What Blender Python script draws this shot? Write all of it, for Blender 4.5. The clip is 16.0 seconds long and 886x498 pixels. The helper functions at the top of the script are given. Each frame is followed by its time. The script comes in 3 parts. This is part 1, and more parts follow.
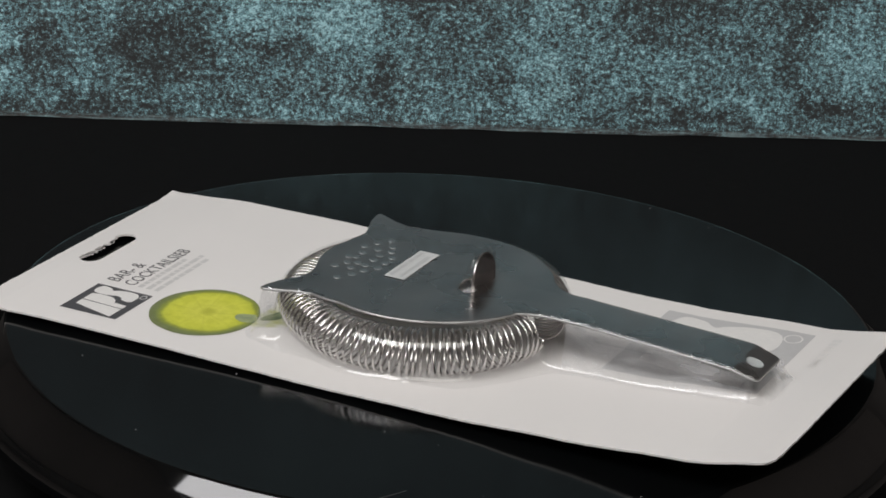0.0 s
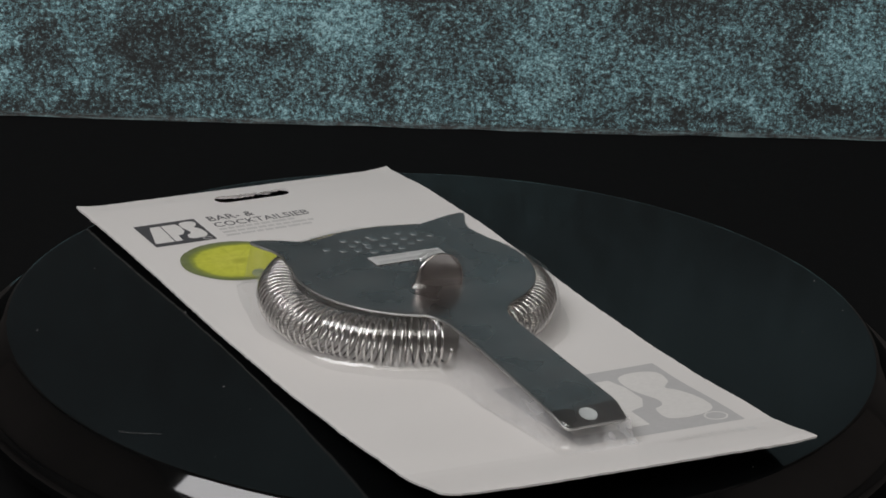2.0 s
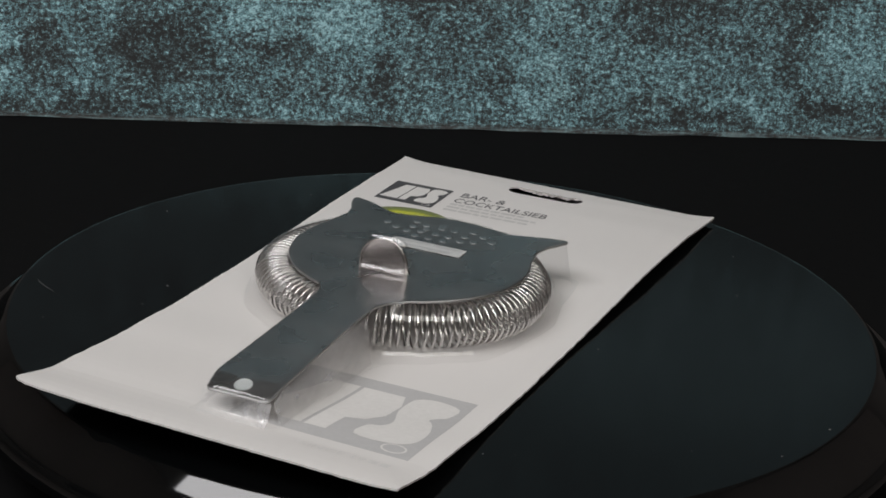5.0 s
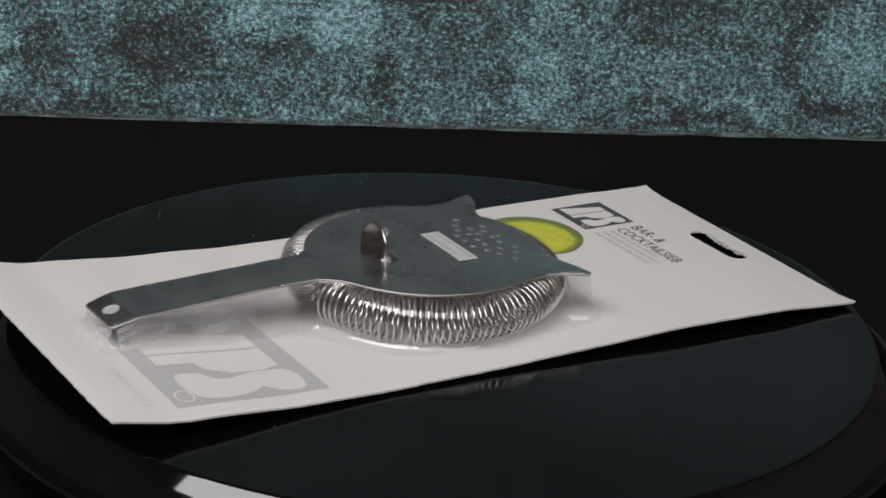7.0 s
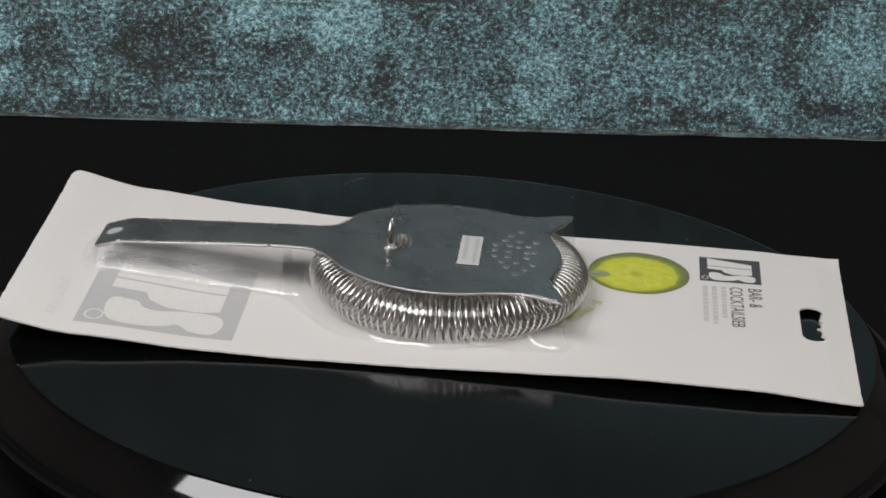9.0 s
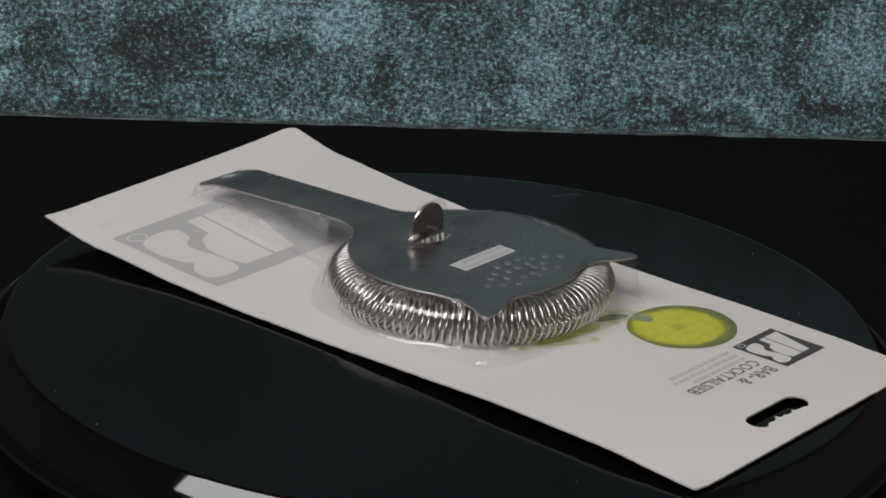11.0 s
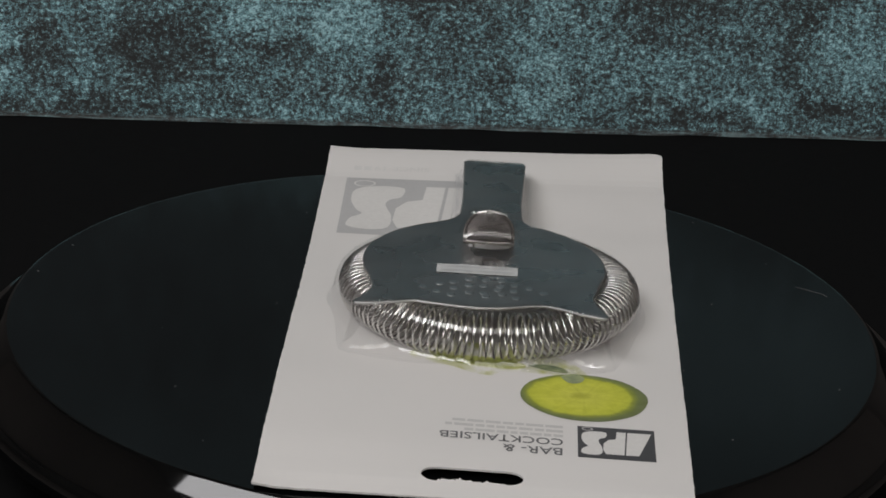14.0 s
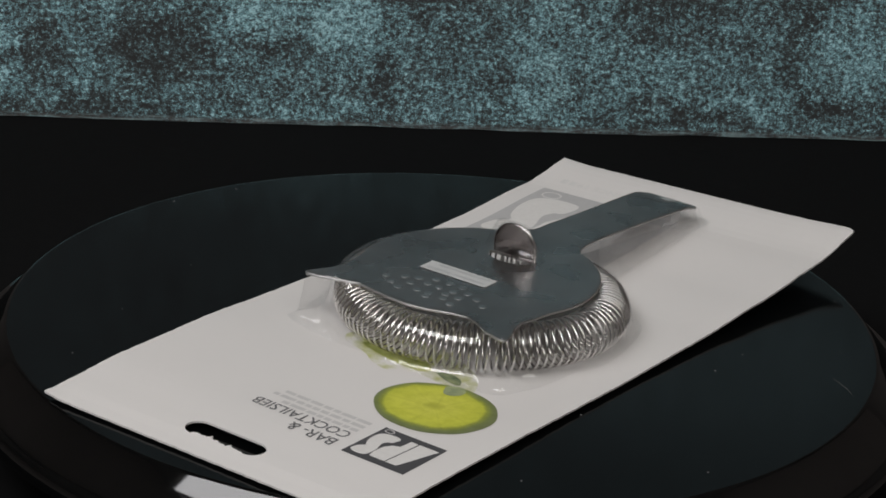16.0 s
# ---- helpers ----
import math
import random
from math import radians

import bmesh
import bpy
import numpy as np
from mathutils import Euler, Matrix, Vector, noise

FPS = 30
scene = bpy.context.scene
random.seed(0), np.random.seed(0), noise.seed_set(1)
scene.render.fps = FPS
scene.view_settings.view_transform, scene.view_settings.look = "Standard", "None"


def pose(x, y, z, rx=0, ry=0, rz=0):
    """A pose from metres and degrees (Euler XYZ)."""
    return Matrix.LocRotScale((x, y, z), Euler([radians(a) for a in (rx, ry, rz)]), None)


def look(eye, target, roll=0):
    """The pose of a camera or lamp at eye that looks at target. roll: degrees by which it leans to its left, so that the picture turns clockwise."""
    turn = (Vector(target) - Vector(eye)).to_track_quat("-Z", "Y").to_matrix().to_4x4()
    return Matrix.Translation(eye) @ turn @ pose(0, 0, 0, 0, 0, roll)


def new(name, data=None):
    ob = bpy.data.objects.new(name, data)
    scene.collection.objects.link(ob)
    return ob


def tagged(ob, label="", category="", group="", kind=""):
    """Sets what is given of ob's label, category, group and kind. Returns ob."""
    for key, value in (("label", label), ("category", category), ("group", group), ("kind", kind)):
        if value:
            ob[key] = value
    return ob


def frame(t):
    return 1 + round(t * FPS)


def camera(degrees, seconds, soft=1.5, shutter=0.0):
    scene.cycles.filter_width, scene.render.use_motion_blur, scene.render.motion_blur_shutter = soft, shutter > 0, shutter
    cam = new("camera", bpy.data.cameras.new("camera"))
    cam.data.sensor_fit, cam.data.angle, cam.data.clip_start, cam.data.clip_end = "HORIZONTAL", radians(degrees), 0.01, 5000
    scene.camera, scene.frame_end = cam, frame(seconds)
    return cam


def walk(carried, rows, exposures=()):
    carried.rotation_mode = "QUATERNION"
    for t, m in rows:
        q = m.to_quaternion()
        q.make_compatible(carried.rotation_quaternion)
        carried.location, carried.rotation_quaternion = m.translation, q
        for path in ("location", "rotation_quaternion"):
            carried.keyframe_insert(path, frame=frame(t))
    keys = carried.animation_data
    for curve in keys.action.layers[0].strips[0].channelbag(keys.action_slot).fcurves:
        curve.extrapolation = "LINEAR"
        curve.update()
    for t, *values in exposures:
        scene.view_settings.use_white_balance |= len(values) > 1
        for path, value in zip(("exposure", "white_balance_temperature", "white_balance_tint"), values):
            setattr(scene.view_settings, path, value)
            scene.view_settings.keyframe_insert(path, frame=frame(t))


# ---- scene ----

from mathutils import geometry

# ---- camera: fixed, a long lens looking down on the turntable ----
cam = camera(19.5, 16.0, soft=1.7)
EYE = Vector((0.0, -0.78, 0.32664))
VIEW = look(EYE, EYE + Vector((-0.001456, 0.932961, -0.359974)), 3.195)
EXPOSURE = [(0.0, 0.13), (1.5, 0.15), (2.0, -0.25), (2.5, -0.15), (3.0, -0.06), (3.5, -0.10), (5.0, -0.06), (6.5, -0.06), (7.3, 0.05), (7.9, 0.44), (8.6, 0.31), (9.2, 0.13), (10.5, -0.14), (11.5, -0.27), (12.0, -0.10), (12.5, -0.35), (13.0, -0.25), (13.5, -0.33), (14.5, -0.31), (16.0, -0.24)]
walk(cam, [(0.0, VIEW), (16.0, VIEW)], EXPOSURE)

# ---- light: one large soft lamp above, to the front and the left, and an added fill ----
world = bpy.data.worlds.new("world")
scene.world = world
world.use_nodes = True
world.node_tree.nodes["Background"].inputs["Color"].default_value = (0.5, 0.55, 0.6, 1)
world.node_tree.nodes["Background"].inputs["Strength"].default_value = 0.02


def area_lamp(name, eye, target, sx, sy, watts, colour):
    data = bpy.data.lights.new(name, "AREA")
    data.shape, data.size, data.size_y = "RECTANGLE", sx, sy
    data.energy, data.color = watts, colour
    ob = new(name, data)
    ob.matrix_world = look(eye, target)
    return ob


area_lamp("softbox", (-0.62, -0.62, 1.09), (0, 0, 0), 1.00, 0.50, 9.9, (0.985, 0.97, 0.98))
# unseen fill, added to soften shade and lift the dark gaps
area_lamp("overhead_fill", (0.12, -1.10, 1.62), (0.06, -0.45, 0), 2.2, 1.5, 26.5, (1.0, 0.965, 0.925))

# ---- sizes, in metres ----
DISC_TOP = 0.0014          # rim of the upper face of the platter
TABLE = -0.040             # upper face of the table
CARD_W, CARD_H = 0.0622, 0.1359   # half sizes of the card
SQUASH = 0.885             # the spring is drawn in towards the handle
PLATE_Z = 0.0213           # upper face of the strainer's plate


def turn_at(t):
    return 59.0068 - 17.65324 * t + 0.004887 * t * t


# ---- materials ----
def material(name, colour, rough=0.5, metal=0.0):
    m = bpy.data.materials.new(name)
    m.use_nodes = True
    b = m.node_tree.nodes["Principled BSDF"]
    b.inputs["Base Color"].default_value = (*colour, 1)
    b.inputs["Roughness"].default_value = rough
    b.inputs["Metallic"].default_value = metal
    return m, m.node_tree.nodes, m.node_tree.links, b


def add_noise(nodes, links, scale, detail=4.0, rough=0.6, stretch=(1, 1, 1), offset=(0, 0, 0)):
    co, mp, n = nodes.new("ShaderNodeTexCoord"), nodes.new("ShaderNodeMapping"), nodes.new("ShaderNodeTexNoise")
    mp.inputs["Scale"].default_value = stretch
    mp.inputs["Location"].default_value = offset
    n.inputs["Scale"].default_value, n.inputs["Detail"].default_value, n.inputs["Roughness"].default_value = scale, detail, rough
    links.new(co.outputs["Object"], mp.inputs["Vector"])
    links.new(mp.outputs["Vector"], n.inputs["Vector"])
    return n.outputs["Fac"]


def add_ramp(nodes, links, fac, stops):
    r = nodes.new("ShaderNodeValToRGB")
    e = r.color_ramp.elements
    while len(e) < len(stops):
        e.new(0.5)
    for el, (p, c) in zip(e, stops):
        el.position, el.color = p, (*c, 1) if len(c) == 3 else c
    links.new(fac, r.inputs["Fac"])
    return r.outputs["Color"]


def add_mix(nodes, links, fac, a, b, blend="MIX"):
    m = nodes.new("ShaderNodeMix")
    m.data_type, m.blend_type = "RGBA", blend
    for sock, v in ((m.inputs[0], fac), (m.inputs[6], a), (m.inputs[7], b)):
        if isinstance(v, (int, float)):
            sock.default_value = v
        elif isinstance(v, tuple):
            sock.default_value = (*v, 1)
        else:
            links.new(v, sock)
    return m.outputs[2]


def add_math(nodes, links, op, a, b):
    m = nodes.new("ShaderNodeMath")
    m.operation = op
    for sock, v in ((m.inputs[0], a), (m.inputs[1], b)):
        if isinstance(v, (int, float)):
            sock.default_value = v
        else:
            links.new(v, sock)
    return m.outputs[0]


def add_bump(nodes, links, b, fac, strength, dist):
    n = nodes.new("ShaderNodeBump")
    n.inputs["Strength"].default_value, n.inputs["Distance"].default_value = strength, dist
    links.new(fac, n.inputs["Height"])
    links.new(n.outputs["Normal"], b.inputs["Normal"])


def make_card_mat():
    m, n, l, b = material("white_card", (0.78, 0.76, 0.74), 0.55)
    big = add_noise(n, l, 14, 3)
    fine = add_noise(n, l, 900, 2)
    c = add_mix(n, l, big, (0.80, 0.775, 0.755), (0.75, 0.735, 0.72))
    l.new(c, b.inputs["Base Color"])
    add_bump(n, l, b, fine, 0.08, 0.0002)
    return m


def make_metal(name, colour, rough, stretch):
    m, n, l, b = material(name, colour, rough, 1.0)
    brushed = add_noise(n, l, 260, 4, 0.6, stretch)
    smear = add_noise(n, l, 55, 2, 0.5)
    r = add_math(n, l, "MULTIPLY_ADD", smear, 0.44)
    r.node.inputs[2].default_value = rough - 0.22
    l.new(r, b.inputs["Roughness"])
    dull = add_ramp(n, l, add_noise(n, l, 36, 2, 0.5, (1, 1, 1), (2.0, 4.0, 0)), [(0.33, (0.74, 0.745, 0.75)), (0.66, (1, 1, 1))])
    c = add_mix(n, l, brushed, tuple(x * 0.90 for x in colour), colour)
    l.new(add_mix(n, l, 1.0, c, dull, "MULTIPLY"), b.inputs["Base Color"])
    return m


def make_print(name, colour, rough=0.5, vary=0.08):
    m, n, l, b = material(name, colour, rough)
    fine = add_noise(n, l, 600, 3)
    l.new(add_mix(n, l, fine, tuple(x * (1 - vary) for x in colour), tuple(min(1, x * (1 + vary)) for x in colour)), b.inputs["Base Color"])
    return m


def make_black_gloss(name, rough, ior):
    m, n, l, b = material(name, (0.0015, 0.0018, 0.002), rough)
    smear = add_noise(n, l, 18, 5, 0.65)
    r = add_math(n, l, "MULTIPLY_ADD", smear, rough)
    r.node.inputs[2].default_value = rough * 0.5
    l.new(r, b.inputs["Roughness"])
    b.inputs["IOR"].default_value = ior
    return m


def make_table_mat():
    m, n, l, b = material("black_cloth", (0.003, 0.003, 0.0032), 0.9)
    b.inputs["Specular IOR Level"].default_value = 0.08
    weave = add_noise(n, l, 700, 3)
    lint = add_noise(n, l, 160, 2)
    c = add_ramp(n, l, lint, [(0.0, (0.0042, 0.0042, 0.0044)), (0.72, (0.0060, 0.0060, 0.0062)), (0.80, (0.015, 0.015, 0.015))])
    l.new(c, b.inputs["Base Color"])
    add_bump(n, l, b, weave, 0.3, 0.0006)
    return m


def add_blob(nodes, links, vec, x, z, rx, rz):
    """1 in the middle of a soft oval patch of the board, 0 outside it."""
    sub, mul, ln, mr = (nodes.new("ShaderNode" + k) for k in ("VectorMath", "VectorMath", "VectorMath", "MapRange"))
    sub.operation, mul.operation, ln.operation = "SUBTRACT", "MULTIPLY", "LENGTH"
    sub.inputs[1].default_value = (x, 0, z)
    mul.inputs[1].default_value = (1 / rx, 0, 1 / rz)
    links.new(vec, sub.inputs[0])
    links.new(sub.outputs[0], mul.inputs[0])
    links.new(mul.outputs[0], ln.inputs[0])
    links.new(ln.outputs["Value"], mr.inputs["Value"])
    mr.interpolation_type = "SMOOTHSTEP"
    for k, v in (("From Min", 1.35), ("From Max", 0.45), ("To Min", 0.0), ("To Max", 1.0)):
        mr.inputs[k].default_value = v
    return mr.outputs["Result"]


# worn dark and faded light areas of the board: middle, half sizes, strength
# those above 0.1 lie out of view and tune the platter's reflection
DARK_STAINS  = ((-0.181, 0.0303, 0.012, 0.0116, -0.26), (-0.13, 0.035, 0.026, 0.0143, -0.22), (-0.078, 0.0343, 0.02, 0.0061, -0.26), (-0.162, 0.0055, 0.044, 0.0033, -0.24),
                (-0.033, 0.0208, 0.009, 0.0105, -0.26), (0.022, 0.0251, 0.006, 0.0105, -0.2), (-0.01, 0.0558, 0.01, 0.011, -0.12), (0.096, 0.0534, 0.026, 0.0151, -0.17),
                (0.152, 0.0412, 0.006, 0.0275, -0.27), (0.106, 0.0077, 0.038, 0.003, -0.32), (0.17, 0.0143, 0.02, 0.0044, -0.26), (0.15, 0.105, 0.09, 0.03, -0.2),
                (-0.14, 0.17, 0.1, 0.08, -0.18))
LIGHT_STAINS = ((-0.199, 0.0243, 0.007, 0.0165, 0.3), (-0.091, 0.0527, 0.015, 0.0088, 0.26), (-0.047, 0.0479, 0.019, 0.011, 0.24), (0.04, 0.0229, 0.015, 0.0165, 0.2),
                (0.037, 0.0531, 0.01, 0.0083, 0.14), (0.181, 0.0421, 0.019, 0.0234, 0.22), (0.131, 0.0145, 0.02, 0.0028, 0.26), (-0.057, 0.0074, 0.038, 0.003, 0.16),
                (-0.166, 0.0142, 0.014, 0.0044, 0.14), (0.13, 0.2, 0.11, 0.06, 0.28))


def make_backdrop_mat():
    m, n, l, b = material("mottled_teal", (0.1, 0.2, 0.2), 0.65)
    cloud = add_noise(n, l, 16, 4, 0.6, (1, 1, 1), (3.1, 0, 1.7))
    patch = add_noise(n, l, 105, 6, 0.78, (1, 1, 1), (7.3, 0, 0.4))
    speck = add_noise(n, l, 430, 2.5, 0.65, (1, 1, 1.15))
    grit = add_noise(n, l, 1400, 2, 0.6)
    warm = add_noise(n, l, 48, 3, 0.6, (1, 1, 1), (1.3, 0, 5.2))
    f = add_math(n, l, "MULTIPLY_ADD", cloud, 0.55)
    f.node.inputs[2].default_value = 0.50 - 0.5 * (0.55 + 1.6 + 1.95 + 1.4)
    for src, gain in ((patch, 1.6), (speck, 1.95), (grit, 1.4)):
        g = add_math(n, l, "MULTIPLY_ADD", src, gain)
        l.new(f, g.node.inputs[2])
        f = g
    fleck = add_ramp(n, l, add_noise(n, l, 560, 2, 0.6, (1, 1, 1.2), (4.0, 0, 9.0)), [(0.55, (0, 0, 0)), (0.66, (1, 1, 1))])
    g = add_math(n, l, "MULTIPLY_ADD", fleck, 0.42)
    l.new(add_math(n, l, "SUBTRACT", f, 0.12), g.node.inputs[2])
    f = g
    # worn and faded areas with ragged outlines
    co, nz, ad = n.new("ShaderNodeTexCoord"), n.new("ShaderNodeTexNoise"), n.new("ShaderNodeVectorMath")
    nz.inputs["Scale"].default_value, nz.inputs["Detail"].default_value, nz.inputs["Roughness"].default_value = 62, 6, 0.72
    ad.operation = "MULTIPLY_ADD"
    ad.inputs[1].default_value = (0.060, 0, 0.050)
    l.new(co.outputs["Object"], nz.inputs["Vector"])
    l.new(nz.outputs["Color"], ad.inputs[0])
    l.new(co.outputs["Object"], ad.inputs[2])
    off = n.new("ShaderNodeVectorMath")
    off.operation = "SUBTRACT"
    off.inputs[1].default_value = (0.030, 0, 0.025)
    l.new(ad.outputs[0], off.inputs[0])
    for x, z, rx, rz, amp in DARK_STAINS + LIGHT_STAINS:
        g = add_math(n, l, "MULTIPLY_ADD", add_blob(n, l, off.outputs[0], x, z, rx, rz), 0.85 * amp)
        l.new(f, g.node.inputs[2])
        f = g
    f = add_math(n, l, "MULTIPLY_ADD", f, 0.5)
    f.node.inputs[2].default_value = 0.25
    c = add_ramp(n, l, f, [(0.28, (0.036, 0.039, 0.040)), (0.40, (0.078, 0.102, 0.106)), (0.50, (0.148, 0.262, 0.290)), (0.60, (0.255, 0.49, 0.55)), (0.74, (0.54, 0.84, 0.90))])
    brown = add_ramp(n, l, f, [(0.28, (0.032, 0.028, 0.027)), (0.48, (0.11, 0.12, 0.12)), (0.60, (0.24, 0.42, 0.44)), (0.74, (0.50, 0.75, 0.76))])
    w = add_ramp(n, l, warm, [(0.50, (0, 0, 0)), (0.68, (0.28, 0.28, 0.28))])
    c = add_mix(n, l, w, c, brown)
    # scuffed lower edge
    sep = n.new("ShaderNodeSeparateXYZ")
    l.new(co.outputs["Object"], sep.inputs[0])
    edge = add_ramp(n, l, add_math(n, l, "MULTIPLY", sep.outputs["Z"], 100.0), [(0.0, (0.75, 0.75, 0.75)), (0.18, (0.70, 0.70, 0.70)), (0.32, (0, 0, 0))])
    lines = add_noise(n, l, 260, 3, 0.6, (0.25, 1, 3.0))
    scuff = add_ramp(n, l, lines, [(0.36, (0.030, 0.029, 0.029)), (0.50, (0.12, 0.112, 0.108)), (0.58, (0.20, 0.30, 0.31)), (0.68, (0.36, 0.42, 0.42))])
    c = add_mix(n, l, edge, c, scuff)
    # higher up, out of view, the board turns charcoal to dim its reflection
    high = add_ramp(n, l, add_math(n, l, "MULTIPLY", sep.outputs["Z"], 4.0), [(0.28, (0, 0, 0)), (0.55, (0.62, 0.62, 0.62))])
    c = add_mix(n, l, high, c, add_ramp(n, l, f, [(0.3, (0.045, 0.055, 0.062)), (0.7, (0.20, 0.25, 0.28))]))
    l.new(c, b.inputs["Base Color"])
    add_bump(n, l, b, speck, 0.2, 0.0006)
    return m


def make_clear():
    m = bpy.data.materials.new("clear_plastic")
    m.use_nodes = True
    n, l = m.node_tree.nodes, m.node_tree.links
    n.remove(n["Principled BSDF"])
    tr, gl, mx, lw = (n.new("ShaderNode" + k) for k in ("BsdfTransparent", "BsdfGlossy", "MixShader", "LayerWeight"))
    tr.inputs["Color"].default_value = (0.992, 0.992, 0.992, 1)
    gl.inputs["Roughness"].default_value = 0.075
    fac = add_math(n, l, "MULTIPLY_ADD", add_math(n, l, "POWER", lw.outputs["Facing"], 3.5), 0.07)
    fac.node.inputs[2].default_value = 0.095
    wr = add_noise(n, l, 60, 1.5, 0.5)
    bp = n.new("ShaderNodeBump")
    bp.inputs["Strength"].default_value, bp.inputs["Distance"].default_value = 0.06, 0.002
    l.new(wr, bp.inputs["Height"])
    l.new(bp.outputs["Normal"], gl.inputs["Normal"])
    l.new(fac, mx.inputs["Fac"])
    l.new(tr.outputs["BSDF"], mx.inputs[1])
    l.new(gl.outputs["BSDF"], mx.inputs[2])
    l.new(mx.outputs["Shader"], n["Material Output"].inputs["Surface"])
    return m


def make_glint_haze():
    m = bpy.data.materials.new("glint_haze_film")
    m.use_nodes = True
    n, l = m.node_tree.nodes, m.node_tree.links
    b = n["Principled BSDF"]
    b.inputs["Base Color"].default_value = (0.80, 0.80, 0.82, 1)
    b.inputs["Roughness"].default_value = 0.07
    tr, mx = n.new("ShaderNodeBsdfTransparent"), n.new("ShaderNodeMixShader")
    # pale streaks stand in for glints and lift the shade under the handle
    glint_streak = add_ramp(n, l, add_noise(n, l, 140, 3, 0.6, (1.0, 0.35, 1.0)), [(0.40, (0.07, 0.07, 0.07)), (0.68, (0.36, 0.36, 0.36))])
    l.new(glint_streak, mx.inputs["Fac"])
    l.new(tr.outputs["BSDF"], mx.inputs[1])
    l.new(b.outputs["BSDF"], mx.inputs[2])
    l.new(mx.outputs["Shader"], n["Material Output"].inputs["Surface"])
    return m


def make_wall_mat(name, colour):
    m, n, l, b = material(name, colour, 0.8)
    f = add_noise(n, l, 3, 4, 0.6, (1, 1, 0.4))
    l.new(add_mix(n, l, f, tuple(x * 0.7 for x in colour), colour), b.inputs["Base Color"])
    return m


MAT_CARD = make_card_mat()
MAT_PLATE = make_metal("brushed_steel", (0.65, 0.625, 0.615), 0.30, (2, 0.3, 1))
MAT_TAB = make_metal("polished_steel", (0.57, 0.545, 0.54), 0.15, (1, 1, 1))
MAT_RIM = make_metal("edge_steel", (0.58, 0.58, 0.575), 0.46, (1, 1, 1))
MAT_HOLE_GLINT = make_metal("hole_glint_steel", (0.80, 0.83, 0.84), 0.38, (1, 1, 1))
MAT_WIRE = make_metal("spring_steel", (0.96, 0.935, 0.915), 0.22, (1, 1, 1))
MAT_DISC = make_black_gloss("black_gloss", 0.115, 1.33)
MAT_DISC_RIM = make_black_gloss("black_gloss_rim", 0.05, 1.7)
MAT_TABLE = make_table_mat()
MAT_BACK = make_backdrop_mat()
MAT_CLEAR = make_clear()
MAT_GLINT_HAZE = make_glint_haze()
MAT_WALL = make_wall_mat("grey_wall", (0.27, 0.25, 0.24))
# side walls out of view, made paler to brighten the turntable rim's reflection
MAT_SIDE = make_wall_mat("pale_warm_wall", (0.48, 0.43, 0.41))
MAT_CEIL = make_wall_mat("pale_ceiling", (0.75, 0.74, 0.72))
MAT_FLOOR = make_wall_mat("dark_floor", (0.12, 0.11, 0.10))
MAT_GREY = make_print("dark_grey_ink", (0.075, 0.075, 0.08))
MAT_TEXT = make_print("text_ink", (0.15, 0.15, 0.155))
MAT_FAINT = make_print("faint_ink", (0.61, 0.60, 0.59))
MAT_PALE = make_print("pale_grey_ink", (0.53, 0.525, 0.525))
MAT_GHOST = make_print("ghost_ink", (0.73, 0.72, 0.705))
MAT_WHITE = make_print("white_ink", (0.77, 0.755, 0.735))
def make_lime():
    m, n, l, b = material("lime_ink", (0.5, 0.5, 0.03), 0.5)
    co, sub, mul = n.new("ShaderNodeTexCoord"), n.new("ShaderNodeVectorMath"), n.new("ShaderNodeVectorMath")
    sub.operation, mul.operation = "SUBTRACT", "MULTIPLY"
    sub.inputs[1].default_value = (LIME[0], LIME[1], 0)
    mul.inputs[1].default_value = (1 / LIME[2], 1 / LIME[3], 0)
    l.new(co.outputs["Object"], sub.inputs[0])
    l.new(sub.outputs[0], mul.inputs[0])
    inner, ln_in = n.new("ShaderNodeVectorMath"), n.new("ShaderNodeVectorMath")
    inner.operation, ln_in.operation = "SUBTRACT", "LENGTH"
    inner.inputs[1].default_value = (0.055, -0.045, 0)
    l.new(mul.outputs[0], inner.inputs[0])
    l.new(inner.outputs[0], ln_in.inputs[0])
    wob = add_noise(n, l, 150, 3)
    r = add_math(n, l, "ADD", ln_in.outputs["Value"], add_math(n, l, "MULTIPLY", add_math(n, l, "SUBTRACT", wob, 0.5), 0.16))
    c = add_ramp(n, l, r, [(0.0, (0.46, 0.47, 0.05)), (0.08, (0.52, 0.53, 0.06)), (0.20, (0.68, 0.69, 0.10)), (0.62, (0.66, 0.68, 0.08)), (0.79, (0.58, 0.61, 0.07)), (0.845, (0.31, 0.35, 0.06)), (0.93, (0.20, 0.24, 0.085)), (1.0, (0.19, 0.22, 0.10))])
    sep = n.new("ShaderNodeSeparateXYZ")
    l.new(mul.outputs[0], sep.inputs[0])
    ang = add_math(n, l, "MULTIPLY", add_math(n, l, "ARCTAN2", sep.outputs["Y"], sep.outputs["X"]), 9.0)
    seg = add_ramp(n, l, add_math(n, l, "SINE", ang, 0.0), [(0.80, (1, 1, 1)), (1.0, (0.86, 0.86, 0.80))])
    fleck = add_ramp(n, l, add_noise(n, l, 210, 4, 0.65), [(0.34, (0.86, 0.87, 0.70)), (0.60, (1, 1, 1))])
    c = add_mix(n, l, 0.45, c, seg, "MULTIPLY")
    c = add_mix(n, l, 1.0, c, fleck, "MULTIPLY")
    l.new(c, b.inputs["Base Color"])
    return m


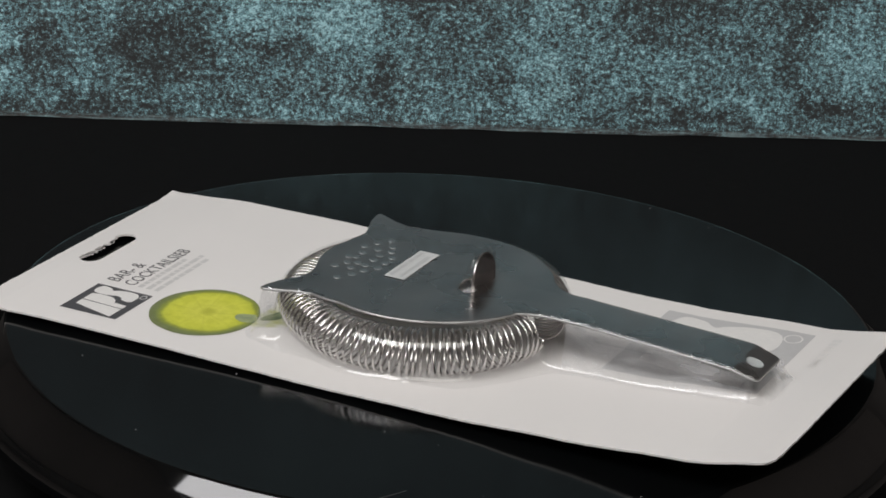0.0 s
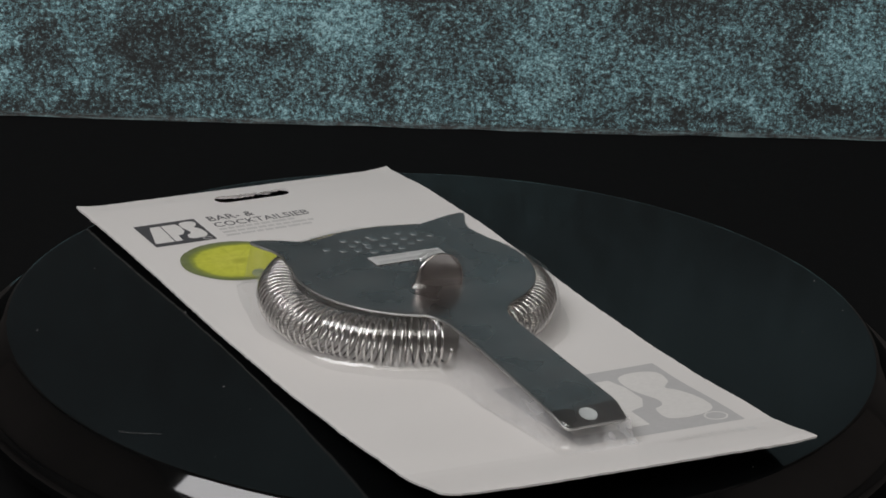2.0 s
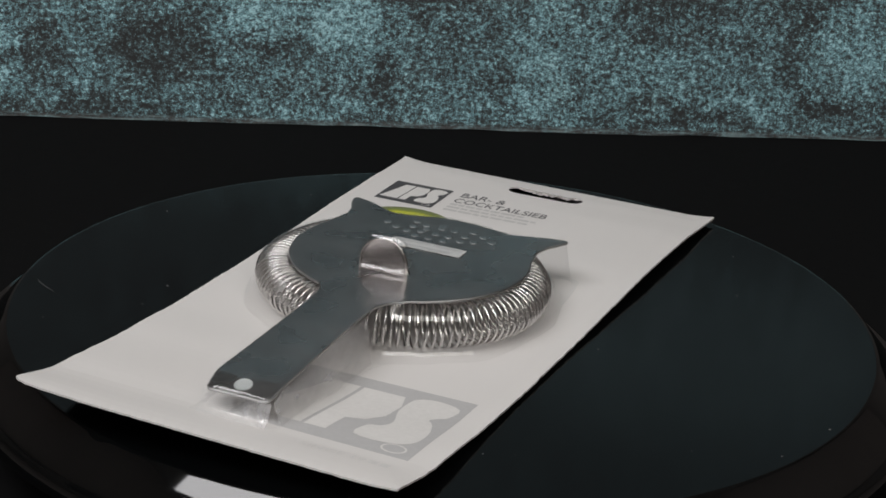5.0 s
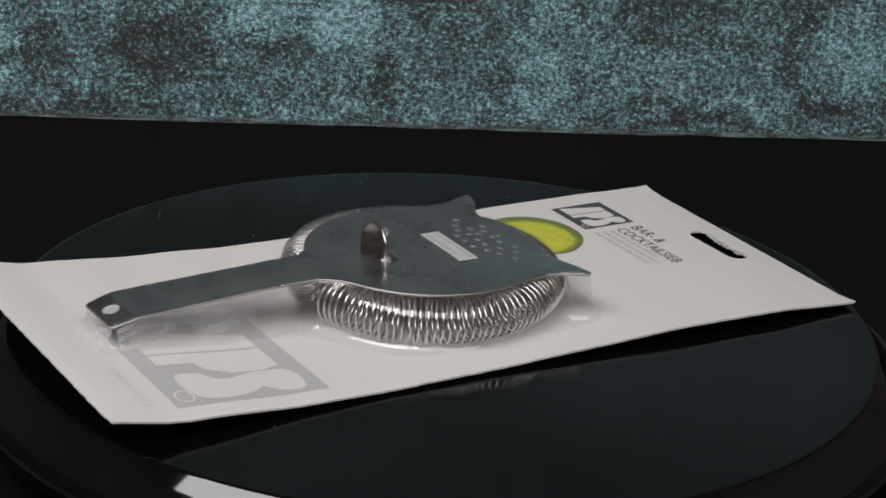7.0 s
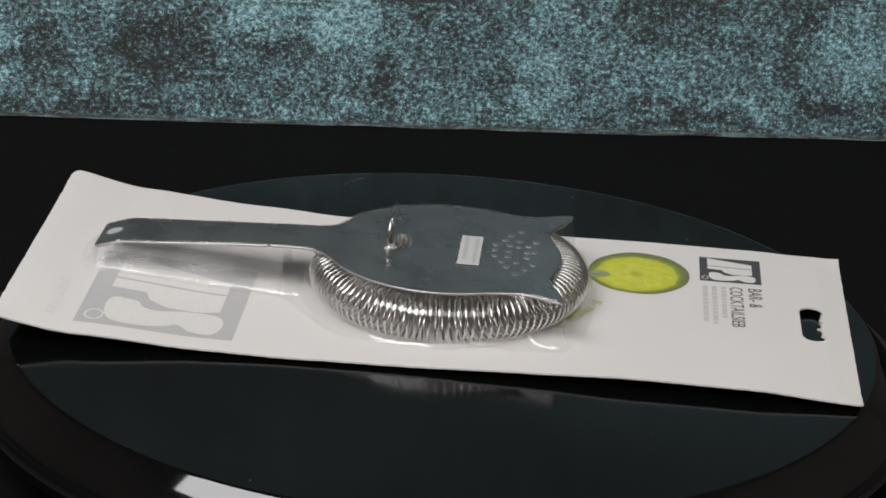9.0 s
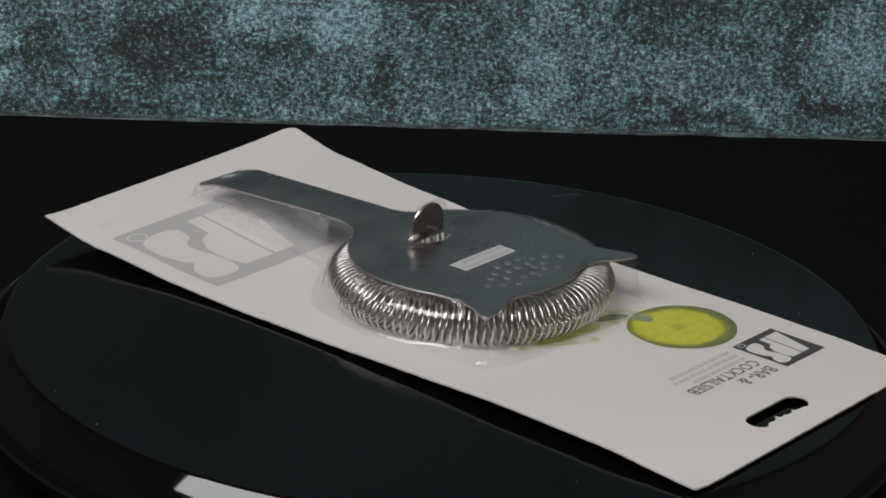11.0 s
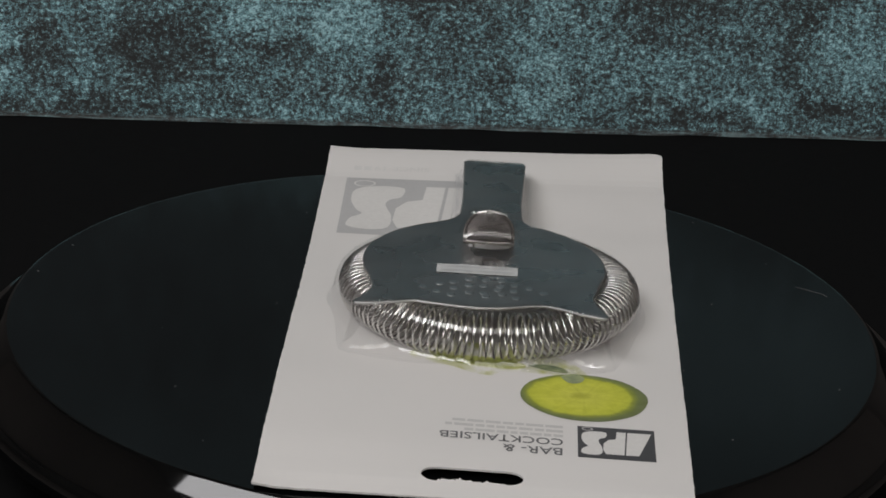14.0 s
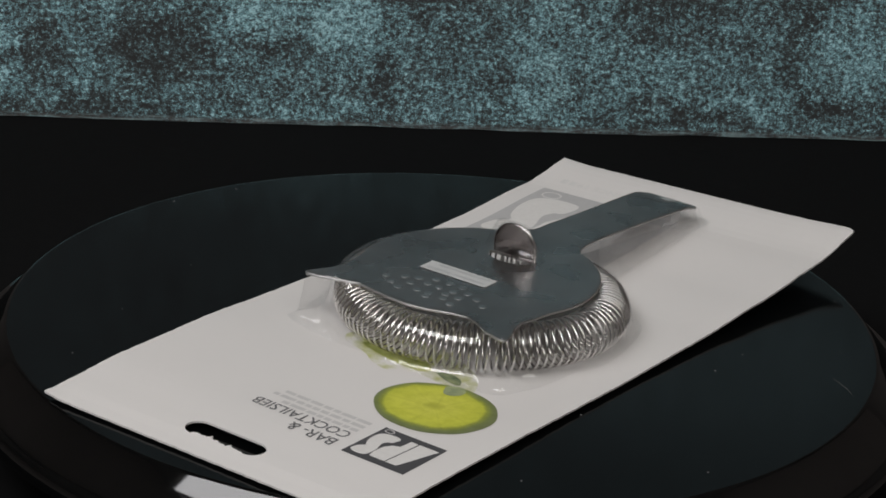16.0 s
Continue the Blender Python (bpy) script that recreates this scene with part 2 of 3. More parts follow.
def make_splash(name, colour, pale):
    m, n, l, b = material(name, colour, 0.5)
    f = add_ramp(n, l, add_noise(n, l, 130, 4, 0.6), [(0.36, (0, 0, 0)), (0.62, (1, 1, 1))])
    l.new(add_mix(n, l, f, colour, pale), b.inputs["Base Color"])
    return m


LIME = (-0.0315, 0.0659, 0.0194, 0.0174)   # middle and half sizes of the printed slice
MAT_LIME = make_lime()
MAT_SPLASH = make_splash("pale_juice_ink", (0.50, 0.52, 0.20), (0.785, 0.77, 0.745))
MAT_SPLASH_MID = make_splash("juice_ink", (0.27, 0.31, 0.05), (0.58, 0.60, 0.24))
MAT_LEAF = make_splash("leaf_ink", (0.07, 0.115, 0.065), (0.34, 0.38, 0.20))
MAT_LEAF_PALE = make_splash("pale_leaf_ink", (0.22, 0.27, 0.16), (0.45, 0.50, 0.25))
MAT_STICKER = make_print("sticker_paper", (0.66, 0.67, 0.665))
MAT_PLUG_SHEEN = make_print("film_sheen_grey", (0.50, 0.53, 0.53), 0.35)
MAT_DUST = make_print("dust_grey", (0.22, 0.22, 0.22), 0.9)
MAT_STICKER_INK = make_print("sticker_ink", (0.54, 0.55, 0.55))


# ---- mesh helpers ----
def mesh_object(name, bm, mat, smooth=False):
    me = bpy.data.meshes.new(name)
    bmesh.ops.recalc_face_normals(bm, faces=bm.faces)
    bm.to_mesh(me)
    bm.free()
    me.materials.append(mat)
    if smooth:
        me.polygons.foreach_set("use_smooth", [True] * len(me.polygons))
    return new(name, me)


def part(name, bm, mat, parent, label="", smooth=False):
    ob = mesh_object(name, bm, mat, smooth)
    ob.parent = parent
    if label:
        tagged(ob, label)
    return ob


def box(bm, x0, x1, y0, y1, z0, z1):
    v = [bm.verts.new((x, y, z)) for z in (z0, z1) for x, y in ((x0, y0), (x1, y0), (x1, y1), (x0, y1))]
    for f in ((3, 2, 1, 0), (4, 5, 6, 7), (0, 1, 5, 4), (1, 2, 6, 5), (2, 3, 7, 6), (3, 0, 4, 7)):
        bm.faces.new([v[i] for i in f])


def inside(x, y, loop):
    hit, j = False, len(loop) - 1
    for i in range(len(loop)):
        (xi, yi), (xj, yj) = loop[i], loop[j]
        if (yi > y) != (yj > y) and x < (xj - xi) * (y - yi) / (yj - yi) + xi:
            hit = not hit
        j = i
    return hit


def dense(loop, step):
    out = []
    for i, (x0, y0) in enumerate(loop):
        x1, y1 = loop[(i + 1) % len(loop)]
        k = max(1, math.ceil(math.hypot(x1 - x0, y1 - y0) / step))
        out += [(x0 + (x1 - x0) * a / k, y0 + (y1 - y0) * a / k) for a in range(k)]
    return out


def sheet(bm, outer, holes, height, thick=0.0, grid=0.0):
    """A sheet with holes that follows height(x, y); thick goes down from there."""
    loops = [outer] + list(holes)
    pts, edges = [], []
    for lp in loops:
        k = len(pts)
        pts += [Vector(p) for p in lp]
        edges += [(k + i, k + (i + 1) % len(lp)) for i in range(len(lp))]
    if grid:
        rim = np.array([tuple(p) for p in pts])
        xs, ys = [p[0] for p in outer], [p[1] for p in outer]
        for i in range(int((max(xs) - min(xs)) / grid) + 1):
            for j in range(int((max(ys) - min(ys)) / grid) + 1):
                x, y = min(xs) + (i + 0.5 * (j % 2)) * grid, min(ys) + j * grid
                if inside(x, y, outer) and not any(inside(x, y, h) for h in holes) and np.min(np.hypot(rim[:, 0] - x, rim[:, 1] - y)) > 0.4 * grid:
                    pts.append(Vector((x, y)))
    vs, _, fs, _, _, _ = geometry.delaunay_2d_cdt(pts, edges, [], 0, 1e-7)
    keep = []
    for f in fs:
        x, y = sum(vs[i][0] for i in f) / len(f), sum(vs[i][1] for i in f) / len(f)
        if inside(x, y, outer) and not any(inside(x, y, h) for h in holes):
            keep.append(f)
    top = {i: bm.verts.new((vs[i][0], vs[i][1], height(vs[i][0], vs[i][1]))) for i in sorted({i for f in keep for i in f})}
    for f in keep:
        bm.faces.new([top[i] for i in f])
    if thick:
        low = {i: bm.verts.new((v.co.x, v.co.y, v.co.z - thick)) for i, v in top.items()}
        count = {}
        for f in keep:
            bm.faces.new([low[i] for i in reversed(f)])
            for a, b in zip(f, list(f[1:]) + [f[0]]):
                count.setdefault((min(a, b), max(a, b)), []).append((a, b))
        for es in count.values():
            if len(es) == 1:
                a, b = es[0]
                bm.faces.new([top[b], top[a], low[a], low[b]])


def lathe(bm, profile, steps=160):
    rings = []
    for r, z in profile:
        if r == 0:
            rings.append([bm.verts.new((0, 0, z))])
        else:
            rings.append([bm.verts.new((r * math.cos(2 * math.pi * k / steps), r * math.sin(2 * math.pi * k / steps), z)) for k in range(steps)])
    for a, b in zip(rings, rings[1:]):
        for k in range(steps):
            q = (k + 1) % steps
            if len(a) == 1:
                bm.faces.new([a[0], b[k], b[q]])
            elif len(b) == 1:
                bm.faces.new([a[k], b[0], a[q]])
            else:
                bm.faces.new([a[k], b[k], b[q], a[q]])


def tube(bm, path, radius, sides=8, closed=False):
    """A round wire along a path of Vectors."""
    rings, n = [], len(path)
    ref = None
    for i, p in enumerate(path):
        d = (path[min(i + 1, n - 1)] - path[max(i - 1, 0)]).normalized()
        ref = d.orthogonal() if ref is None else (ref - d * ref.dot(d))
        ref.normalize()
        o = d.cross(ref)
        rings.append([bm.verts.new(p + radius * (ref * math.cos(2 * math.pi * k / sides) + o * math.sin(2 * math.pi * k / sides))) for k in range(sides)])
    for a, b in zip(rings, rings[1:]):
        for k in range(sides):
            q = (k + 1) % sides
            bm.faces.new([a[k], b[k], b[q], a[q]])
    bm.faces.new(list(reversed(rings[0])))
    bm.faces.new(rings[-1])


def curve_value(table, x):
    """Smooth value between the rows of a small table."""
    if x <= table[0][0]:
        return table[0][1]
    for (x0, y0), (x1, y1) in zip(table, table[1:]):
        if x <= x1:
            a = (x - x0) / (x1 - x0)
            a = a * a * (3 - 2 * a) * 0.6 + a * 0.4
            return y0 + (y1 - y0) * a
    return table[-1][1]


def ellipse(cx, cy, rx, ry, n=40, wob=0.0, seed=0.0):
    out = []
    for k in range(n):
        a = 2 * math.pi * k / n
        w = 1 + wob * noise.noise(Vector((2.2 * math.cos(a) + seed, 2.2 * math.sin(a), seed)))
        out.append((cx + rx * w * math.cos(a), cy + ry * w * math.sin(a)))
    return out


def spline_loop(pts, per=8):
    """Closed smooth loop through a few points."""
    out, n = [], len(pts)
    for i in range(n):
        p0, p1, p2, p3 = (Vector(pts[(i + k) % n]) for k in (-1, 0, 1, 2))
        for s in range(per):
            t = s / per
            q = 0.5 * (2 * p1 + (p2 - p0) * t + (2 * p0 - 5 * p1 + 4 * p2 - p3) * t * t + (3 * p1 - p0 - 3 * p2 + p3) * t ** 3)
            out.append((q.x, q.y))
    return out


# ---- the room, the table and the backdrop ----
def build_room():
    specs = (("floor", (-2.1, 2.1, -2.6, 1.9, -0.89, -0.79), MAT_FLOOR), ("ceiling", (-2.1, 2.1, -2.6, 1.9, 1.75, 1.85), MAT_CEIL),
             ("wall_north", (-2.0, 2.0, 1.8, 1.9, -0.79, 1.75), MAT_WALL), ("wall_south", (-2.0, 2.0, -2.6, -2.5, -0.79, 1.75), MAT_WALL),
             ("wall_west", (-2.1, -2.0, -2.6, 1.9, -0.79, 1.75), MAT_SIDE), ("wall_east", (2.0, 2.1, -2.6, 1.9, -0.79, 1.75), MAT_SIDE))
    for name, dims, mat in specs:
        bm = bmesh.new()
        box(bm, *dims)
        tagged(mesh_object(name, bm, mat), "plain matt painted surface of the room", name.split("_")[0], kind="structure")


def build_table():
    root = tagged(new("table"), "table covered in dull black cloth", "table")
    root.location = (0, 0.0, -0.79)
    bm = bmesh.new()
    box(bm, -0.75, 0.75, -0.55, 0.60, 0.715, 0.79 + TABLE)
    bmesh.ops.bevel(bm, geom=bm.edges[:], offset=0.006, segments=2, affect="EDGES")
    part("tabletop", bm, MAT_TABLE, root, "dull black cloth-covered top")
    for x in (-0.68, 0.68):
        for y in (-0.48, 0.53):
            bm = bmesh.new()
            box(bm, x - 0.025, x + 0.025, y - 0.025, y + 0.025, 0.0, 0.715)
            part("leg", bm, MAT_FLOOR, root)


def build_backdrop():
    """An upright board, printed in mottled teal, its lower edge on the table."""
    bm = bmesh.new()
    n = 90
    grid = []
    for z in (-0.0004, 0.0012, 0.006, 0.25, 0.52):
        line = []
        for i in range(n + 1):
            x = -0.232 + 0.464 * i / n
            w = 0.0011 * noise.noise(Vector((x * 9, 2.0, 0))) + 0.0006 * noise.noise(Vector((x * 40, 5.0, 0)))
            zz = max(0.0, z + w + 0.0006) if z < 0.01 else z
            line.append(bm.verts.new((x, 0.0006 * noise.noise(Vector((x * 6, z * 6, 1))), zz)))
        grid.append(line)
    for a, b in zip(grid, grid[1:]):
        for i in range(n):
            bm.faces.new([a[i], a[i + 1], b[i + 1], b[i]])
    ext = bmesh.ops.extrude_face_region(bm, geom=bm.faces[:])
    for v in (e for e in ext["geom"] if isinstance(e, bmesh.types.BMVert)):
        v.co.y += 0.005
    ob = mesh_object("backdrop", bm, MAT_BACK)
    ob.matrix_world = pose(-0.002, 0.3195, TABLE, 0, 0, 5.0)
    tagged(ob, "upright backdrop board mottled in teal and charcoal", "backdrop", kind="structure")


# ---- turntable ----
HAIR = ((-0.1247, -0.0538), (-0.1222, -0.0560), (-0.1186, -0.0576), (-0.1138, -0.0595))   # a fibre lying on the platter


def build_turntable():
    root = tagged(new("turntable"), "round glossy black turntable on a black table", "turntable")
    bm = bmesh.new()
    crown = 0.0016
    prof = [(r, DISC_TOP + crown * (1 - (r / 0.141) ** 2)) for r in (0, 0.02, 0.04, 0.06, 0.08, 0.10, 0.12, 0.13, 0.141)]
    lathe(bm, prof, 256)
    part("platter", bm, MAT_DISC, root, "flat glossy black disc", smooth=True)
    bm = bmesh.new()
    lathe(bm, [(0.1410, DISC_TOP), (0.1416, DISC_TOP - 0.0001), (0.1422, DISC_TOP - 0.0006), (0.1460, DISC_TOP - 0.0050), (0.1500, DISC_TOP - 0.0096), (0.1517, DISC_TOP - 0.0117), (0.1522, -0.0107),
               (0.1532, -0.0109), (0.1548, -0.0114), (0.1557, -0.0124), (0.1561, -0.0140), (0.1558, -0.0160), (0.1545, -0.0170), (0.1380, -0.0170), (0, -0.0170)], 256)
    part("rim", bm, MAT_DISC_RIM, root, "glossy black bevelled rim", smooth=True)
    bm = bmesh.new()
    lathe(bm, [(0, -0.0172), (0.118, -0.0172), (0.121, -0.020), (0.121, TABLE + 0.002), (0.119, TABLE), (0, TABLE)], 128)
    part("base", bm, MAT_DISC, root, "low black drum under the disc", smooth=False)
    rng = random.Random(11)
    bm = bmesh.new()
    for k in range(38):
        r, a = 0.138 * math.sqrt(rng.random()), rng.uniform(0, 2 * math.pi)
        x, y, s = r * math.cos(a), r * math.sin(a), rng.uniform(0.00006, 0.00018)
        z = DISC_TOP + crown * (1 - (r / 0.141) ** 2)
        box(bm, x - s, x + s * rng.uniform(1, 3), y - s, y + s, z, z + s)
    hair, line = bmesh.new(), [Vector((a, b, 0)) for a, b in HAIR]
    path = [line[k].lerp(line[k + 1], q / 4) for k in range(len(line) - 1) for q in range(4)] + line[-1:]
    for p in path:
        p.z = DISC_TOP + crown * (1 - (p.xy.length / 0.141) ** 2) + 0.00008
    tube(hair, path, 0.00004, 5)
    part("fibre", hair, MAT_DUST, root, "fine pale fibre", smooth=True)
    dust = part("dust", bm, MAT_DUST, root, "pale specks of dust")
    tagged(dust, kind="stuff")
    return root


# ---- blister pack ----
ALONG = ((-0.1359, 0.0126), (-0.110, 0.0087), (-0.070, 0.0056), (-0.040, 0.0043), (0.0, 0.0040), (0.035, 0.0045), (0.065, 0.0052), (0.105, 0.0051), (0.125, 0.0042), (0.1359, 0.0030))

TWIST = ((-0.136, 0.0), (-0.100, -0.0004), (-0.060, -0.0007), (-0.020, 0.0), (0.020, 0.0008), (0.060, 0.0012), (0.100, 0.0009), (0.136, 0.0))   # lift of one long edge against the other

CURLS = ((-0.0622, -0.1359, 0.0011, 0.036), (0.0622, 0.1359, 0.0010, 0.012), (-0.0622, 0.1359, 0.0010, 0.012), (0.0622, -0.1359, 0.0008, 0.014))   # bent corners


def card_z(u, v):
    z = curve_value(ALONG, v) + (0.0011 if u < 0 else 0.0005) * (u / 0.062) ** 2 * max(0.0, 1 - (v / 0.12) ** 2)
    z += u / 0.062 * curve_value(TWIST, v)
    for cu, cv, lift, reach in CURLS:
        z += lift * max(0.0, 1 - math.hypot(u - cu, v - cv) / reach) ** 2
    if v < -0.04:
        z -= 0.0022 * (u / 0.061) * ((-0.04 - v) / 0.096) ** 1.5
    return z


def printed(name, loop, mat, parent, holes=(), lift=0.00007, grid=0.006, label=""):
    bm = bmesh.new()
    sheet(bm, dense(loop, 0.004), [dense(h, 0.004) for h in holes], lambda u, v: card_z(u, v) + lift, 0.0, grid)
    return part(name, bm, mat, parent, label)


def bar(u0, u1, v0, v1):
    return [(u0, v0), (u1, v0), (u1, v1), (u0, v1)]


def lettering(name, text, u, v, width, cap, mat, parent, label=""):
    """Words laid on the card, as wide and as high as given."""
    cu = bpy.data.curves.new(name, "FONT")
    cu.body, cu.resolution_u, cu.offset = text, 3, 0.006
    tmp = new(name + "_tmp", cu)
    me = bpy.data.meshes.new_from_object(tmp.evaluated_get(bpy.context.evaluated_depsgraph_get()))
    bpy.data.objects.remove(tmp)
    xs, ys = [q.co.x for q in me.vertices], [q.co.y for q in me.vertices]
    sx, sy = width / (max(xs) - min(xs)), cap / (max(ys) - min(ys))
    for q in me.vertices:
        a, b = u + (q.co.x - min(xs)) * sx, v + (q.co.y - min(ys)) * sy
        q.co = (a, b, card_z(a, b) + 0.00012)
    me.materials.clear()
    me.materials.append(mat)
    ob = new(name, me)
    ob.parent = parent
    if label:
        tagged(ob, label)
    return ob


def build_pack():
    root = tagged(new("blister_pack"), "white cardboard blister pack with a bent corner, lying on the turntable", "packaging")
    # card with rounded corners, slightly rough edges and a torn hanging slot
    r, loop = 0.0004, []
    for cx, cy, a0 in ((1, 1, 0), (-1, 1, 90), (-1, -1, 180), (1, -1, 270)):
        if cx < 0 and cy < 0:   # the crushed corner
            loop += [(-0.0622, -0.1334), (-0.0616, -0.1347), (-0.0600, -0.1356), (-0.0575, -0.1362), (-0.0560, -0.1363)]
            continue
        for k in range(5):
            a = radians(a0 + 22.5 * k)
            loop.append((cx * (CARD_W - r) + r * math.cos(a), cy * (CARD_H - r) + r * math.sin(a) - (0.0004 if cy < 0 else 0.0)))
    loop = [(x + 0.0002 * noise.noise(Vector((x * 300, y * 300, 0))) + random.uniform(-0.00010, 0.00010), y + 0.0002 * noise.noise(Vector((x * 300, y * 300, 7))) + random.uniform(-0.00010, 0.00010)) for x, y in dense(loop, 0.0012)]
    slot = []
    for k in range(13):
        a = radians(-90 + 180 * k / 12)
        slot.append((0.0108 + 0.0046 * math.cos(a), 0.1236 + 0.0040 * math.sin(a)))
    for k in range(1, 46):
        u = 0.0108 - 0.0200 * k / 46
        tear = 0.0040 * abs(noise.noise(Vector((u * 330, 0.3, 0)))) + 0.0032 * abs(noise.noise(Vector((u * 1300, 4.3, 0)))) + 0.0005 * (k % 2)
        slot.append((u, 0.1276 - 0.6 * tear * (1.25 - 0.8 * k / 46)))
    for k in range(13):
        a = radians(90 + 180 * k / 12)
        slot.append((-0.0092 + 0.0046 * math.cos(a), 0.1236 + 0.0040 * math.sin(a)))
    bm = bmesh.new()
    sheet(bm, loop, [slot], card_z, 0.0006, 0.004)
    card = part("backing_card", bm, MAT_CARD, root, "white card with grey and green print")
    # pale torn layer hanging into the slot
    bm, low, high = bmesh.new(), [], []
    for k in range(70):
        u = -0.0125 + 0.0255 * k / 69
        rag = 0.0011 + 0.0018 * abs(noise.noise(Vector((u * 420, 1.7, 2)))) + 0.0009 * (k % 2) * abs(noise.noise(Vector((u * 900, 6.1, 0))))
        rag *= max(0.12, 1 - (abs(u - 0.0005) / 0.0135) ** 4)
        z = card_z(u, 0.1274)
        high.append(bm.verts.new((u, 0.1282, z - 0.0003)))
        low.append(bm.verts.new((u, 0.1278 - rag, z - 0.0005 - 0.35 * rag)))
    for k in range(69):
        bm.faces.new([high[k], low[k], low[k + 1], high[k + 1]])
    bmesh.ops.solidify(bm, geom=bm.faces[:], thickness=0.00012)
    part("torn_layer", bm, MAT_CARD, card, "ragged torn paper layer")
    build_print(card)
    build_blister(root)
    return root


def build_print(card):
    # small logo block with white plain shapes
    printed("logo_block", bar(-0.0520, -0.0293, 0.0868, 0.1078), MAT_GREY, card, label="dark grey printed logo block")
    for lp in logo_shapes(-0.0520, 0.0868, 0.0227, 0.0210):
        printed("logo_shape", lp, MAT_WHITE, card, lift=0.00014, grid=0)
    lettering("product_title", "BAR- &", -0.0248, 0.1029, 0.0174, 0.0047, MAT_TEXT, card, "grey printed capitals")
    lettering("product_title", "COCKTAILSIEB", -0.0250, 0.0967, 0.0362, 0.0045, MAT_TEXT, card, "grey printed capitals")
    rng = random.Random(4)
    for v, end in ((0.0938, 0.0040), (0.0907, 0.0098), (0.0876, 0.0078)):
        u = -0.0250
        while u < end:
            w = rng.uniform(0.0018, 0.0060)
            printed("print_bar", bar(u, min(u + w, end), v, v + 0.0017), MAT_FAINT, card, grid=0)
            u += w + 0.0006
    # large pale logo block
    printed("pale_logo_block", bar(-0.0040, 0.0540, -0.1118, -0.0612), MAT_PALE, card, label="pale grey printed logo block")
    for lp in logo_shapes(-0.0040, -0.1118, 0.0580, 0.0506):
        printed("logo_shape", lp, MAT_WHITE, card, lift=0.00014, grid=0)
    printed("mark_ring", ellipse(0.0471, -0.1065, 0.0040, 0.0031, 24), MAT_WHITE, card, [ellipse(0.0471, -0.1065, 0.0034, 0.0025, 24)], 0.00014, 0)
    printed("mark_ring", ellipse(-0.0322, 0.0886, 0.0017, 0.0012, 20), MAT_FAINT, card, [ellipse(-0.0322, 0.0886, 0.0013, 0.0008, 20)], 0.0002, 0)
    lettering("founding_line", "SINCE 19", 0.0240, -0.1214, 0.0205, 0.0030, MAT_GHOST, card, "faint grey printed words")
    for u in (0.0455, 0.0492):
        printed("print_bar", bar(u, u + 0.0028, -0.1214, -0.1184), MAT_GHOST, card, grid=0)
    build_lime(card)


def logo_shapes(u, v, w, h):
    """Three plain leaning blocks, as a stand-in for the mark."""
    def at(pts):
        return [(u + a * w, v + b * h) for a, b in pts]
    wedge = at([(0.04, 0.13), (0.35, 0.13), (0.385, 0.86), (0.215, 0.86)])
    flag = at([(0.37, 0.13), (0.49, 0.13), (0.505, 0.36), (0.60, 0.40), (0.665, 0.52), (0.675, 0.72), (0.64, 0.86), (0.405, 0.86)])
    ribbon = at(spline_loop([(0.63, 0.17), (0.80, 0.15), (0.93, 0.22), (0.95, 0.40), (0.91, 0.56), (0.87, 0.62), (0.90, 0.67), (0.94, 0.72), (0.95, 0.86), (0.82, 0.91), (0.70, 0.86), (0.685, 0.66), (0.72, 0.52), (0.73, 0.44), (0.70, 0.37), (0.64, 0.33)], 3))
    return [wedge, flag, ribbon]


def build_lime(card):
    """The printed slice of lime with a splash of juice beside it."""
    printed("juice_print", spline_loop([(0.0228, 0.0395), (0.0195, 0.0455), (0.0100, 0.0485), (0.0035, 0.0525), (-0.0030, 0.0540), (-0.0065, 0.0500), (-0.0150, 0.0495), (-0.0220, 0.0505),
                                        (-0.0320, 0.0525), (-0.0315, 0.0450), (-0.0220, 0.0350), (0.0, 0.0280), (0.0150, 0.0320)], 5), MAT_SPLASH, card, label="pale green printed splash")
    printed("lime_print", ellipse(LIME[0], LIME[1], LIME[2], LIME[3], 64, 0.018, 2.0), MAT_LIME, card, lift=0.00012, label="yellow-green printed slice of lime with a dark rind")
    printed("juice_print", spline_loop([(0.0150, 0.0430), (0.0060, 0.0462), (-0.0030, 0.0478), (-0.0110, 0.0478), (-0.0135, 0.0440), (-0.0060, 0.0400), (0.0080, 0.0395)], 5), MAT_SPLASH_MID, card, lift=0.00017)
    printed("leaf_print", spline_loop([(-0.0148, 0.0442), (-0.0165, 0.0428), (-0.0205, 0.0424), (-0.0252, 0.0446), (-0.0266, 0.0482), (-0.0215, 0.0476)], 5), MAT_LEAF, card, lift=0.00022, label="dark green printed leaf")
    printed("leaf_print", spline_loop([(-0.0252, 0.0532), (-0.0248, 0.0505), (-0.0292, 0.0484), (-0.0318, 0.0518), (-0.0302, 0.0554), (-0.0272, 0.0560)], 5), MAT_LEAF_PALE, card, lift=0.00022, label="grey-green printed leaf tip")


